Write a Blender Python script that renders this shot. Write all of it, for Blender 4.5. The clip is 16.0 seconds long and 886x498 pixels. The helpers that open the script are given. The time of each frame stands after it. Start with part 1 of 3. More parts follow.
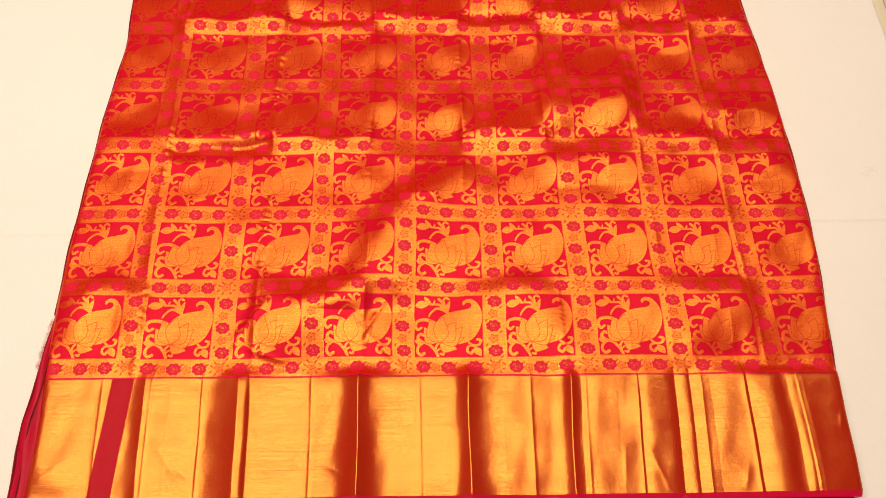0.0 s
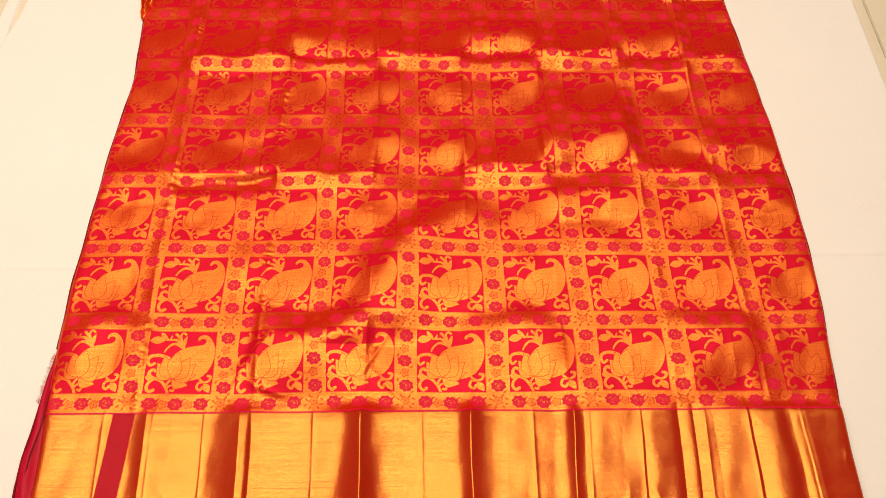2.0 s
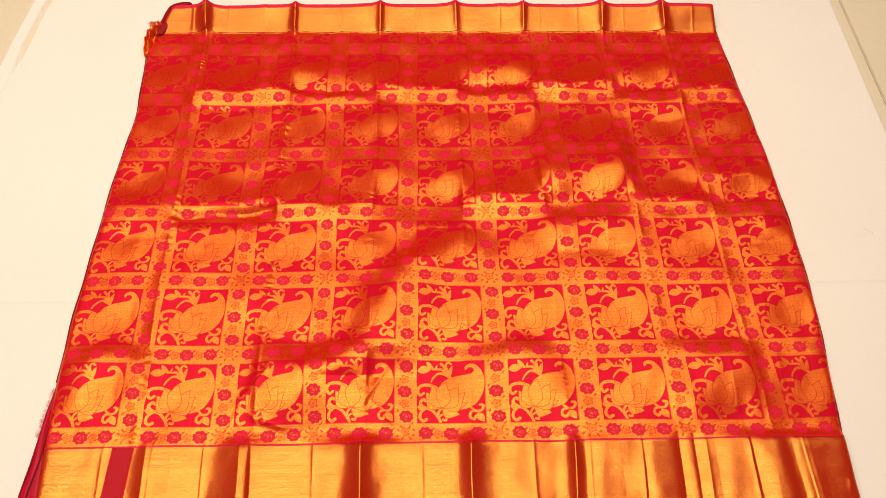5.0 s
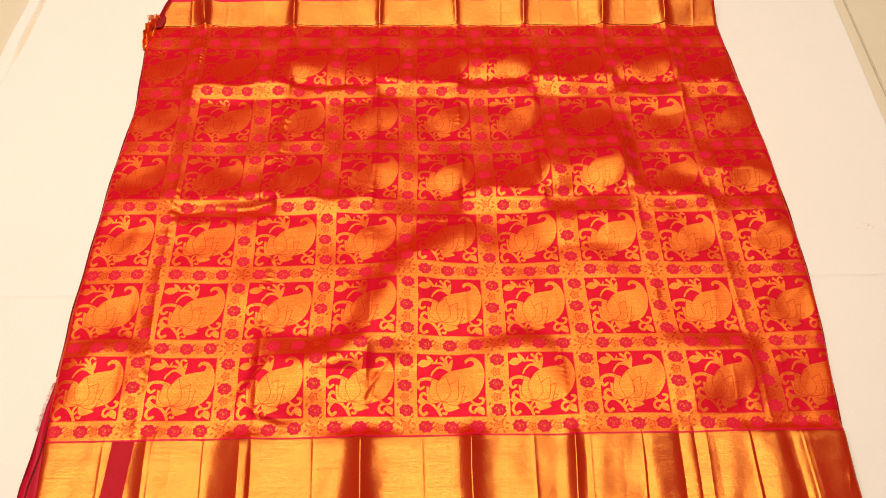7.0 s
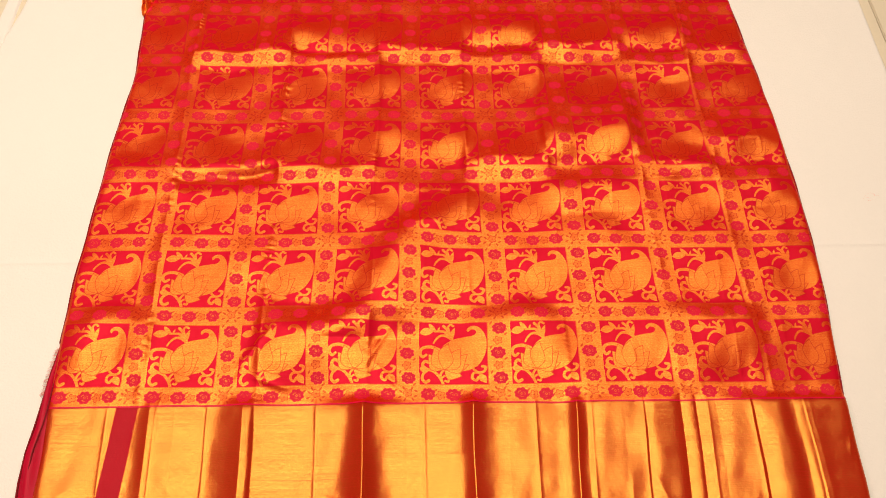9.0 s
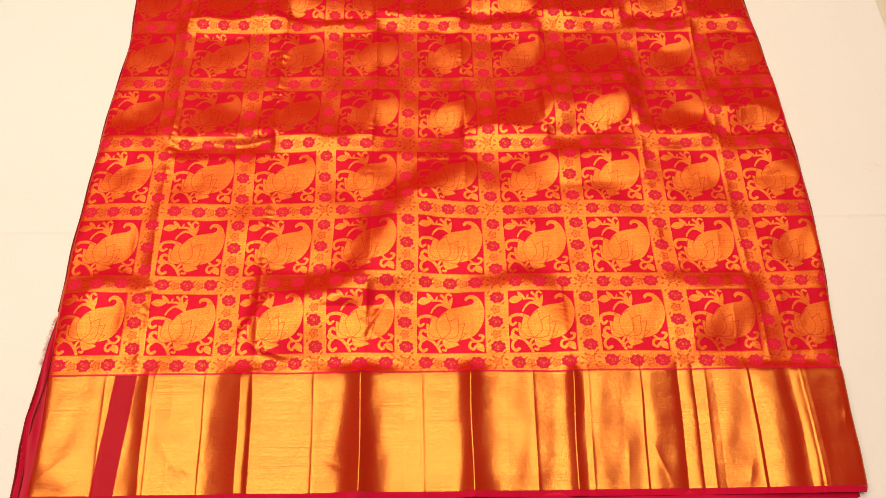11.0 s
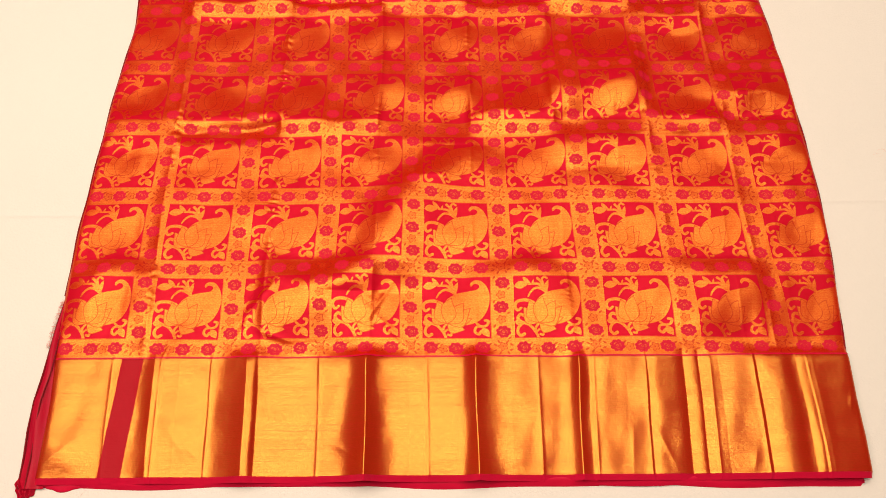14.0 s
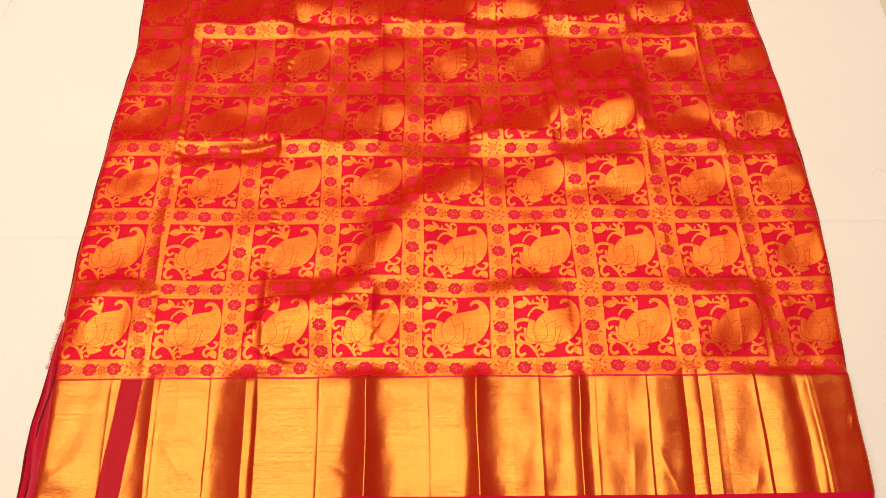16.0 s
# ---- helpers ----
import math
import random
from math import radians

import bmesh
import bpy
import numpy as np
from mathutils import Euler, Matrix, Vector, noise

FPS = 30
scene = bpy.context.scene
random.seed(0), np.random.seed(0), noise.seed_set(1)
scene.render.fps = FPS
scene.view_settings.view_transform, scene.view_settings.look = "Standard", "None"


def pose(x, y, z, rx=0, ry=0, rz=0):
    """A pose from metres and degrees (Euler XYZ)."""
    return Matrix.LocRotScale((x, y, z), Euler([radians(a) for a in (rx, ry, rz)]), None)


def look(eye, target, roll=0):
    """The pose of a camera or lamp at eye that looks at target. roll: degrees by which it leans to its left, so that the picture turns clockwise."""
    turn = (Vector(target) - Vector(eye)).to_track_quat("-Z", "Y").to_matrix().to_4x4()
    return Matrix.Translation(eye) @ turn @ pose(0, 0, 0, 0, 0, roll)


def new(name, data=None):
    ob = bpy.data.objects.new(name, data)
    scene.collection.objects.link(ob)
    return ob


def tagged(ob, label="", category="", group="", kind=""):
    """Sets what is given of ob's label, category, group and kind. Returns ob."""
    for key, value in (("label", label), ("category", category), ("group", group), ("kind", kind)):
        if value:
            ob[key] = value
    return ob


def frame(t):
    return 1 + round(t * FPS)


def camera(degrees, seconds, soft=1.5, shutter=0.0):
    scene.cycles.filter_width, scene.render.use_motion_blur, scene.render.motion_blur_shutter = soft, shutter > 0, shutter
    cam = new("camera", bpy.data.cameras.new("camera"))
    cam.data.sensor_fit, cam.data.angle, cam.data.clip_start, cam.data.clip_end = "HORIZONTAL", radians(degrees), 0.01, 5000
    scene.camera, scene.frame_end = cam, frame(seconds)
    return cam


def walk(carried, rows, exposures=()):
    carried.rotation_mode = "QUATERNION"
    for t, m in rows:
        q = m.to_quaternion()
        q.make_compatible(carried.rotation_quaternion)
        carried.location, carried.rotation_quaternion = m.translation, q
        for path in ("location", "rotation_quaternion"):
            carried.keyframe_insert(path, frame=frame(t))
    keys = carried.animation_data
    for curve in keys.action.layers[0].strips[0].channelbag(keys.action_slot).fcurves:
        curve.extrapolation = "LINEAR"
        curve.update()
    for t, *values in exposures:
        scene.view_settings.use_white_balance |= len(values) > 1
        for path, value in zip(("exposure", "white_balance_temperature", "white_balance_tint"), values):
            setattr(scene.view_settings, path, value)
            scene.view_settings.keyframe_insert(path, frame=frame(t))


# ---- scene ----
cam = camera(64.0, 16.0, soft=0.75)
PATH = [
    (0, (0.02, -0.285, 1.119), (0.066, 0.529, -0.707), 2.7),
    (0.5, (0.02, -0.284, 1.121), (0.067, 0.555, -0.694), 2.7),
    (1, (0.02, -0.284, 1.122), (0.066, 0.573, -0.684), 2.6),
    (1.5, (0.017, -0.282, 1.124), (0.064, 0.592, -0.674), 2.6),
    (2, (0.016, -0.281, 1.126), (0.062, 0.611, -0.664), 2.5),
    (2.5, (0.02, -0.279, 1.127), (0.063, 0.626, -0.655), 2.1),
    (3, (0.019, -0.28, 1.129), (0.067, 0.643, -0.644), 2.3),
    (3.5, (0.019, -0.281, 1.132), (0.066, 0.659, -0.632), 2.2),
    (4, (0.019, -0.283, 1.132), (0.063, 0.678, -0.621), 1.9),
    (6.5, (0.02, -0.283, 1.133), (0.064, 0.684, -0.617), 1.6),
    (7, (0.019, -0.284, 1.13), (0.063, 0.669, -0.627), 1.7),
    (7.5, (0.021, -0.284, 1.128), (0.057, 0.649, -0.641), 1.4),
    (8, (0.02, -0.286, 1.124), (0.054, 0.634, -0.651), 1.4),
    (8.5, (0.018, -0.288, 1.123), (0.055, 0.613, -0.662), 1.7),
    (9, (0.019, -0.291, 1.12), (0.055, 0.599, -0.67), 1.6),
    (11.5, (0.024, -0.298, 1.113), (0.056, 0.51, -0.716), 1.7),
    (12, (0.023, -0.299, 1.112), (0.051, 0.496, -0.723), 1.6),
    (12.5, (0.023, -0.298, 1.112), (0.046, 0.485, -0.728), 1.3),
    (13, (0.021, -0.3, 1.109), (0.044, 0.478, -0.734), 1.2),
    (13.5, (0.022, -0.301, 1.111), (0.042, 0.48, -0.73), 1.1),
    (14, (0.023, -0.3, 1.111), (0.042, 0.492, -0.725), 1.0),
    (14.5, (0.023, -0.3, 1.112), (0.039, 0.502, -0.72), 0.8),
    (15, (0.022, -0.3, 1.114), (0.04, 0.509, -0.715), 1.0),
    (15.5, (0.023, -0.298, 1.115), (0.042, 0.521, -0.709), 0.8),
    (16, (0.021, -0.296, 1.115), (0.044, 0.539, -0.702), 1.1),
]
walk(cam, [(t, look(eye, target, roll)) for t, eye, target, roll in PATH])

# ---- world, lights ----
world = bpy.data.worlds.new("world")
scene.world = world
world.use_nodes = True
world.node_tree.nodes["Background"].inputs[0].default_value = (1.0, 0.86, 0.68, 1)
world.node_tree.nodes["Background"].inputs[1].default_value = 0.02



def ceiling_light(x, y, size_x, size_y, energy):
    data = bpy.data.lights.new("unseen_overhead_light", "AREA")
    data.shape, data.size, data.size_y = "RECTANGLE", size_x, size_y
    data.energy, data.color = energy, (1.0, 0.82, 0.645)
    new("unseen_overhead_light", data).matrix_world = look((x, y, 2.62), (x, y + 0.001, 0))


# Unseen overhead light, split in two so the near gold reflects more than the far.
ceiling_light(-0.55, 0.14, 3.4, 1.20, 82)
ceiling_light(-0.05, 1.37, 4.6, 1.24, 57)
scene.view_settings.exposure = 0.0


# ---- material helpers ----
def material(name):
    m = bpy.data.materials.new(name)
    m.use_nodes = True
    m.node_tree.nodes.clear()
    return m, m.node_tree.nodes, m.node_tree.links


def math_node(nt, op, a, b=None, c=None, clamp=False):
    n = nt.nodes.new("ShaderNodeMath")
    n.operation, n.use_clamp = op, clamp
    for i, v in enumerate((a, b, c)):
        if v is None:
            continue
        if isinstance(v, (int, float)):
            n.inputs[i].default_value = v
        else:
            nt.links.new(v, n.inputs[i])
    return n.outputs[0]


def mix_colour(nt, fac, a, b):
    n = nt.nodes.new("ShaderNodeMix")
    n.data_type = "RGBA"
    for sock, v in ((n.inputs[0], fac), (n.inputs[6], a), (n.inputs[7], b)):
        if isinstance(v, tuple):
            sock.default_value = (*v, 1)
        elif isinstance(v, (int, float)):
            sock.default_value = v
        else:
            nt.links.new(v, sock)
    return n.outputs[2]


def noise_node(nt, scale, detail=3.0, stretch=(1, 1, 1), rough=0.55):
    co = nt.nodes.new("ShaderNodeTexCoord")
    mp = nt.nodes.new("ShaderNodeMapping")
    mp.inputs["Scale"].default_value = stretch
    nt.links.new(co.outputs["Object"], mp.inputs["Vector"])
    n = nt.nodes.new("ShaderNodeTexNoise")
    n.inputs["Scale"].default_value = scale
    n.inputs["Detail"].default_value = detail
    n.inputs["Roughness"].default_value = rough
    nt.links.new(mp.outputs[0], n.inputs["Vector"])
    return n.outputs["Fac"]


def attr(nt, name):
    n = nt.nodes.new("ShaderNodeAttribute")
    n.attribute_name = name
    return n.outputs["Fac"]


def bump(nt, height, distance, strength=1.0):
    n = nt.nodes.new("ShaderNodeBump")
    n.inputs["Distance"].default_value = distance
    n.inputs["Strength"].default_value = strength
    nt.links.new(height, n.inputs["Height"])
    return n.outputs[0]


def shader(nt, base, rough, metal=0.0, normal=None, spec=0.5, sheen=0.0, aniso=0.0):
    n = nt.nodes.new("ShaderNodeBsdfPrincipled")
    for key, v in (("Base Color", base), ("Roughness", rough), ("Metallic", metal), ("Specular IOR Level", spec),
                   ("Sheen Weight", sheen), ("Anisotropic", aniso)):
        if isinstance(v, tuple):
            n.inputs[key].default_value = (*v, 1)
        elif isinstance(v, (int, float)):
            n.inputs[key].default_value = v
        else:
            nt.links.new(v, n.inputs[key])
    if normal is not None:
        nt.links.new(normal, n.inputs["Normal"])
    return n.outputs[0]


def mix_shader(nt, fac, a, b):
    n = nt.nodes.new("ShaderNodeMixShader")
    if isinstance(fac, (int, float)):
        n.inputs[0].default_value = fac
    else:
        nt.links.new(fac, n.inputs[0])
    nt.links.new(a, n.inputs[1])
    nt.links.new(b, n.inputs[2])
    return n.outputs[0]


def finish(nt, surface):
    out = nt.nodes.new("ShaderNodeOutputMaterial")
    nt.links.new(surface, out.inputs["Surface"])


# colours of the yarns
SILK_RED = (0.53, 0.004, 0.019)
SILK_DEEP = (0.45, 0.003, 0.016)
GROUND_RED = (0.52, 0.007, 0.002)
PINK = (0.52, 0.007, 0.028)
ORANGE = (0.52, 0.040, 0.006)
ZARI_SHARE, ZARI_ROUGH = 0.24, 0.29


def weave_bump(nt):
    slub = noise_node(nt, 1.0, 2.0, (40, 900, 40))
    crush = noise_node(nt, 55.0, 3.0)
    both = math_node(nt, "MULTIPLY_ADD", slub, 0.25, crush)
    return bump(nt, both, 0.0009, 0.55)


def zari_shader(nt, share, rough, normal, grain=(0.7, 1.3, 1), ground_colour=GROUND_RED, dull=(1.0, 0.36, 0.030), bright=(1.0, 0.56, 0.098)):
    """Metal thread in a red silk ground: the silk shows between the threads."""
    streak = noise_node(nt, 1.0, 3.0, (6, 420, 6), 0.7)
    speck = noise_node(nt, 520.0, 2.0, grain)
    tone = math_node(nt, "MULTIPLY_ADD", streak, 0.5, math_node(nt, "MULTIPLY", speck, 0.35), clamp=True)
    gold = mix_colour(nt, tone, dull, bright)
    metal = shader(nt, gold, rough, 1.0, normal, aniso=0.0)
    ground = shader(nt, ground_colour, 0.5, 0.0, normal, 0.1)
    fine = math_node(nt, "MULTIPLY_ADD", speck, 1.5 * share, -0.13 * share)
    part_metal = math_node(nt, "MULTIPLY_ADD", streak, 0.7 * share, fine, clamp=True)
    return mix_shader(nt, part_metal, ground, metal)


def body_material():
    m, _, _ = material("brocade_silk")
    nt = m.node_tree
    normal = weave_bump(nt)
    edge = 220.0  # sharpness of the woven outlines, per pitch

    def inside(name):
        return math_node(nt, "MULTIPLY_ADD", attr(nt, name), edge, 0.5, clamp=True)

    patch = noise_node(nt, 9.0, 2.0)
    red = mix_colour(nt, patch, SILK_DEEP, SILK_RED)
    silk = mix_shader(nt, 0.075, shader(nt, red, 0.42, 0.0, normal, 0.05), shader(nt, (1.0, 0.02, 0.075), 0.36, 1.0, normal))
    zari = zari_shader(nt, ZARI_SHARE, ZARI_ROUGH, normal)
    thread = shader(nt, mix_colour(nt, noise_node(nt, 500.0, 1.0), PINK, (0.62, 0.016, 0.042)), 0.55, 0.0, normal, 0.1)
    tan = mix_shader(nt, 0.42, zari, shader(nt, ORANGE, 0.5, 0.0, normal, 0.15))
    line = shader(nt, (0.42, 0.011, 0.003), 0.5, 0.0, normal, 0.15)
    s = mix_shader(nt, inside("zari"), silk, zari)
    s = mix_shader(nt, inside("accent"), s, tan)
    s = mix_shader(nt, math_node(nt, "MULTIPLY", inside("outline"), 0.75), s, line)
    s = mix_shader(nt, inside("flower"), s, thread)
    finish(nt, s)
    return m


def border_material():
    m, _, _ = material("zari_border")
    nt = m.node_tree
    normal = weave_bump(nt)
    line = noise_node(nt, 1.0, 1.0, (3, 700, 3), 0.4)
    thin = math_node(nt, "MULTIPLY", math_node(nt, "SUBTRACT", line, 0.60, clamp=True), 6.0, clamp=True)
    zari = zari_shader(nt, ZARI_SHARE - 0.01, ZARI_ROUGH - 0.03, normal, (0.35, 1.7, 1), (0.40, 0.008, 0.002),
                       (1.0, 0.43, 0.045), (1.0, 0.62, 0.130))
    # Plain silk red, set darker in place of the shade on the band's fold slope.
    red = shader(nt, (0.40, 0.004, 0.014), 0.45, 0.0, normal, 0.08)
    s = mix_shader(nt, math_node(nt, "MULTIPLY", thin, 0.55), zari, red)
    band = math_node(nt, "MULTIPLY_ADD", attr(nt, "plain"), 900.0, 0.5, clamp=True)
    s = mix_shader(nt, band, s, red)
    finish(nt, s)
    return m


def silk_material(name, a, b, rough=0.4):
    m, _, _ = material(name)
    nt = m.node_tree
    col = mix_colour(nt, noise_node(nt, 25.0, 3.0), a, b)
    finish(nt, shader(nt, col, rough, 0.0, weave_bump(nt), 0.1))
    return m


def cotton_material(name, a, b, grain=260.0, rough=0.9):
    m, _, _ = material(name)
    nt = m.node_tree
    big, fine = noise_node(nt, 3.5, 4.0), noise_node(nt, grain, 2.0)
    col = mix_colour(nt, math_node(nt, "MULTIPLY_ADD", fine, 0.3, math_node(nt, "MULTIPLY", big, 0.7)), a, b)
    rumple = math_node(nt, "MULTIPLY_ADD", noise_node(nt, 7.0, 4.0), 6.0, fine)
    finish(nt, shader(nt, col, rough, 0.0, bump(nt, rumple, 0.0012, 0.5), 0.2))
    return m


BROCADE = body_material()
BORDER = border_material()
SILK = silk_material("crimson_silk", (0.50, 0.004, 0.035), (0.66, 0.008, 0.05))
MAROON = silk_material("maroon_selvedge", (0.14, 0.008, 0.012), (0.26, 0.012, 0.02), 0.5)
FRINGE = silk_material("pink_fringe", (0.70, 0.22, 0.20), (0.85, 0.45, 0.38), 0.7)
SELVEDGE = silk_material("deep_crimson_silk", (0.34, 0.003, 0.020), (0.50, 0.006, 0.032))
CORNER = silk_material("turned_silk", (0.20, 0.004, 0.007), (0.26, 0.006, 0.010))


def tassel_material():
    m, _, _ = material("tassel_yarn")
    nt = m.node_tree
    normal = bump(nt, noise_node(nt, 260.0, 2.0), 0.001)
    gold = zari_shader(nt, 0.45, 0.45, normal)
    red = shader(nt, (0.5, 0.01, 0.02), 0.5, 0.0, normal, 0.1)
    fac = math_node(nt, "MULTIPLY", math_node(nt, "SUBTRACT", noise_node(nt, 90.0, 2.0), 0.60), 12.0, clamp=True)
    finish(nt, mix_shader(nt, fac, gold, red))
    return m


TASSEL = tassel_material()
COTTON = cotton_material("white_cotton", (0.72, 0.695, 0.665), (0.78, 0.755, 0.725))
MAT = cotton_material("beige_mat", (0.58, 0.52, 0.40), (0.68, 0.61, 0.48), 90.0)
# Surfaces of the added room: dark walls, brighter ceiling, tuned for the zari's reflections.
DIM_SURROUND = cotton_material("dim_surround", (0.11, 0.09, 0.075), (0.14, 0.12, 0.10), 40.0, 0.95)
CEILING = cotton_material("ceiling_paint", (0.46, 0.43, 0.38), (0.52, 0.48, 0.43), 40.0, 0.95)


# ---- mesh helpers ----
def link_mesh(name, verts, faces, mat, parent=None, label="", smooth=True):
    me = bpy.data.meshes.new(name)
    me.from_pydata(verts, [], faces)
    me.materials.append(mat)
    if smooth:
        me.polygons.foreach_set("use_smooth", [True] * len(me.polygons))
    ob = new(name, me)
    ob.parent = parent
    return tagged(ob, label)


def part(name, bm, mat, parent=None, label="", smooth=True):
    me = bpy.data.meshes.new(name)
    bm.to_mesh(me)
    bm.free()
    me.materials.append(mat)
    if smooth:
        me.polygons.foreach_set("use_smooth", [True] * len(me.polygons))
    ob = new(name, me)
    ob.parent = parent
    return tagged(ob, label)


def sheet_mesh(name, X, Y, Z, mat, parent=None, label=""):
    """A cloth surface from three arrays of rows and columns."""
    r, c = X.shape
    co = np.stack([X, Y, Z], -1).reshape(-1, 3).astype(np.float32)
    i = (np.arange(r - 1)[:, None] * c + np.arange(c - 1)[None, :]).ravel()
    quads = np.stack([i, i + 1, i + c + 1, i + c], -1).astype(np.int32)
    me = bpy.data.meshes.new(name)
    me.vertices.add(len(co))
    me.vertices.foreach_set("co", co.ravel())
    me.loops.add(quads.size)
    me.loops.foreach_set("vertex_index", quads.ravel())
    me.polygons.add(len(quads))
    me.polygons.foreach_set("loop_start", np.arange(0, quads.size, 4, dtype=np.int32))
    me.polygons.foreach_set("use_smooth", np.ones(len(quads), dtype=bool))
    me.update(calc_edges=True)
    me.materials.append(mat)
    ob = new(name, me)
    ob.parent = parent
    return tagged(ob, label)


def set_attr(ob, name, values):
    a = ob.data.attributes.new(name, "FLOAT", "POINT")
    a.data.foreach_set("value", np.ascontiguousarray(values, dtype=np.float32).ravel())


def box(name, lo, hi, mat, parent=None, kind="structure"):
    bm = bmesh.new()
    bmesh.ops.create_cube(bm, size=1)
    for v in bm.verts:
        v.co = Vector([l + (h - l) * (k + 0.5) for l, h, k in zip(lo, hi, v.co)])
    ob = part(name, bm, mat, parent, smooth=False)
    return tagged(ob, kind=kind)


# ---- room: unseen walls and ceiling, added to set what the gold reflects ----
FLOOR_Z = -0.018
box("floor", (-2.4, -2.2, FLOOR_Z - 0.1), (2.6, 3.2, FLOOR_Z - 0.006), DIM_SURROUND)
box("unseen_wall_north", (-2.4, 3.2, FLOOR_Z - 0.1), (2.6, 3.3, 2.8), DIM_SURROUND)
box("unseen_wall_south", (-2.4, -2.3, FLOOR_Z - 0.1), (2.6, -2.2, 2.8), DIM_SURROUND)
box("unseen_wall_west", (-2.5, -2.3, FLOOR_Z - 0.1), (-2.4, 3.3, 2.8), DIM_SURROUND)
box("unseen_wall_east", (2.6, -2.3, FLOOR_Z - 0.1), (2.7, 3.3, 2.8), DIM_SURROUND)
box("ceiling", (-2.5, -2.3, 2.8), (2.7, 3.3, 2.9), CEILING)


# ---- sari: plan ----
PITCH_X, PITCH_Y = 0.1470, 0.138
Y_HEM, Y_NEAR, Y_FAR, Y_TOP = -0.1905, -0.0075, 0.883, 0.936
LEFT_Y = (-0.22, -0.10, 0.0, 0.09, 0.21, 0.344, 0.517, 0.656, 0.79, 0.84, 0.887, 0.97)
LEFT_X = (-0.580, -0.579, -0.589, -0.593, -0.595, -0.589, -0.582, -0.568, -0.576, -0.579, -0.566, -0.520)
RIGHT_Y = (-0.22, -0.007, 0.20, 0.308, 0.408, 0.55, 0.68, 0.77, 0.883, 0.97)
RIGHT_X = (0.678, 0.686, 0.704, 0.706, 0.704, 0.696, 0.685, 0.676, 0.666, 0.659)


def smooth_line(y, ys, xs):
    """A line through the knots with its corners rounded off."""
    return sum(np.interp(y + d, ys, xs) for d in (-0.03, -0.015, 0, 0.015, 0.03)) / 5


# long creases from fold to fold: place at the near hem and at the far edge, height, width on both sides
FOLDS = [(-0.447, -0.456, 0.0075, 0.016, 0.012), (-0.262, -0.262, 0.0045, 0.012, 0.009), (-0.085, -0.080, 0.0065, 0.014, 0.011),
         (0.085, 0.086, 0.0060, 0.013, 0.011), (0.246, 0.236, 0.0055, 0.012, 0.012), (0.428, 0.405, 0.0060, 0.015, 0.011),
         (0.577, 0.540, 0.0070, 0.014, 0.012)]
# sharper small creases between them
PRESSED = [(-0.486, 0.0010), (-0.410, 0.0012), (-0.332, 0.0012), (-0.162, 0.0012), (0.008, 0.0013), (0.184, 0.0013), (0.270, 0.0012),
           (0.353, 0.0014), (0.455, 0.0012), (0.525, 0.0014), (0.611, 0.0012)]
# cross ridges in the body, panel by panel: panel, y of the crest, height, reach on the near side, reach on the far side
RIDGES_WEST = [(0, 0.428, 0.0060, 0.060, 0.045), (0, 0.124, 0.0100, 0.100, 0.046),
               (1, 0.421, -0.0070, 0.030, 0.014), (1, 0.443, 0.0050, 0.013, 0.070), (1, 0.712, 0.0140, 0.037, 0.100),
               (2, 0.437, 0.0090, 0.036, 0.085), (2, 0.702, 0.0060, 0.028, 0.019), (2, 0.765, 0.0105, 0.048, 0.060), (2, 0.116, 0.0150, 0.100, 0.060),
               (3, 0.720, 0.0130, 0.034, 0.090), (3, 0.448, -0.0055, 0.055, 0.070)]
RIDGES_EAST = [(4, 0.448, 0.0100, 0.045, 0.080), (4, 0.698, 0.0065, 0.040, 0.030), (4, 0.776, 0.0115, 0.050, 0.060), (4, 0.126, 0.0075, 0.100, 0.046),
               (5, 0.391, 0.0075, 0.050, 0.052), (5, 0.513, 0.0185, 0.064, 0.150), (5, 0.730, 0.0135, 0.038, 0.090),
               (6, 0.446, 0.0100, 0.040, 0.050), (6, 0.690, 0.0060, 0.046, 0.036), (6, 0.772, 0.0085, 0.048, 0.060), (6, 0.130, 0.0075, 0.100, 0.044),
               (7, 0.396, 0.0065, 0.050, 0.050), (7, 0.490, 0.0090, 0.045, 0.080), (7, 0.715, 0.0100, 0.036, 0.070)]
# creases of the near border: place, climb up to it and its reach, fall after it and its reach
CREASES = [(-0.4195, 0.38, 0.020, 0.25, 0.006), (-0.3350, -0.20, 0.020, 0.00, 0.010), (-0.2720, 0.54, 0.068, 0.15, 0.006), (-0.2560, -0.80, 0.006, 0.08, 0.030),
           (-0.1625, 0.22, 0.030, -0.30, 0.050), (-0.0860, 0.82, 0.032, 0.78, 0.026), (0.0845, 0.92, 0.022, 0.60, 0.030), (0.2450, 1.00, 0.018, 0.48, 0.012),
           (0.2620, 0.00, 0.010, -0.25, 0.022), (0.3545, -0.26, 0.005, -0.32, 0.012), (0.4145, -0.26, 0.012, -0.32, 0.014), (0.4385, -0.38, 0.004, -0.27, 0.022),
           (0.5305, -0.20, 0.006, -0.36, 0.019), (0.5845, -0.24, 0.014, 0.16, 0.006), (0.5955, 0.00, 0.010, -0.32, 0.008), (0.6100, -0.27, 0.004, -0.27, 0.006),
           (0.6200, 0.00, 0.010, 0.14, 0.200)]
# how far the border's creases lean as they come forward
LEAN_X, LEAN = (-0.58, -0.42, -0.26, -0.10, 0.10, 0.25, 0.45, 0.53, 0.68), (0.070, 0.057, 0.045, 0.015, 0.0, -0.040, -0.040, -0.010, -0.010)


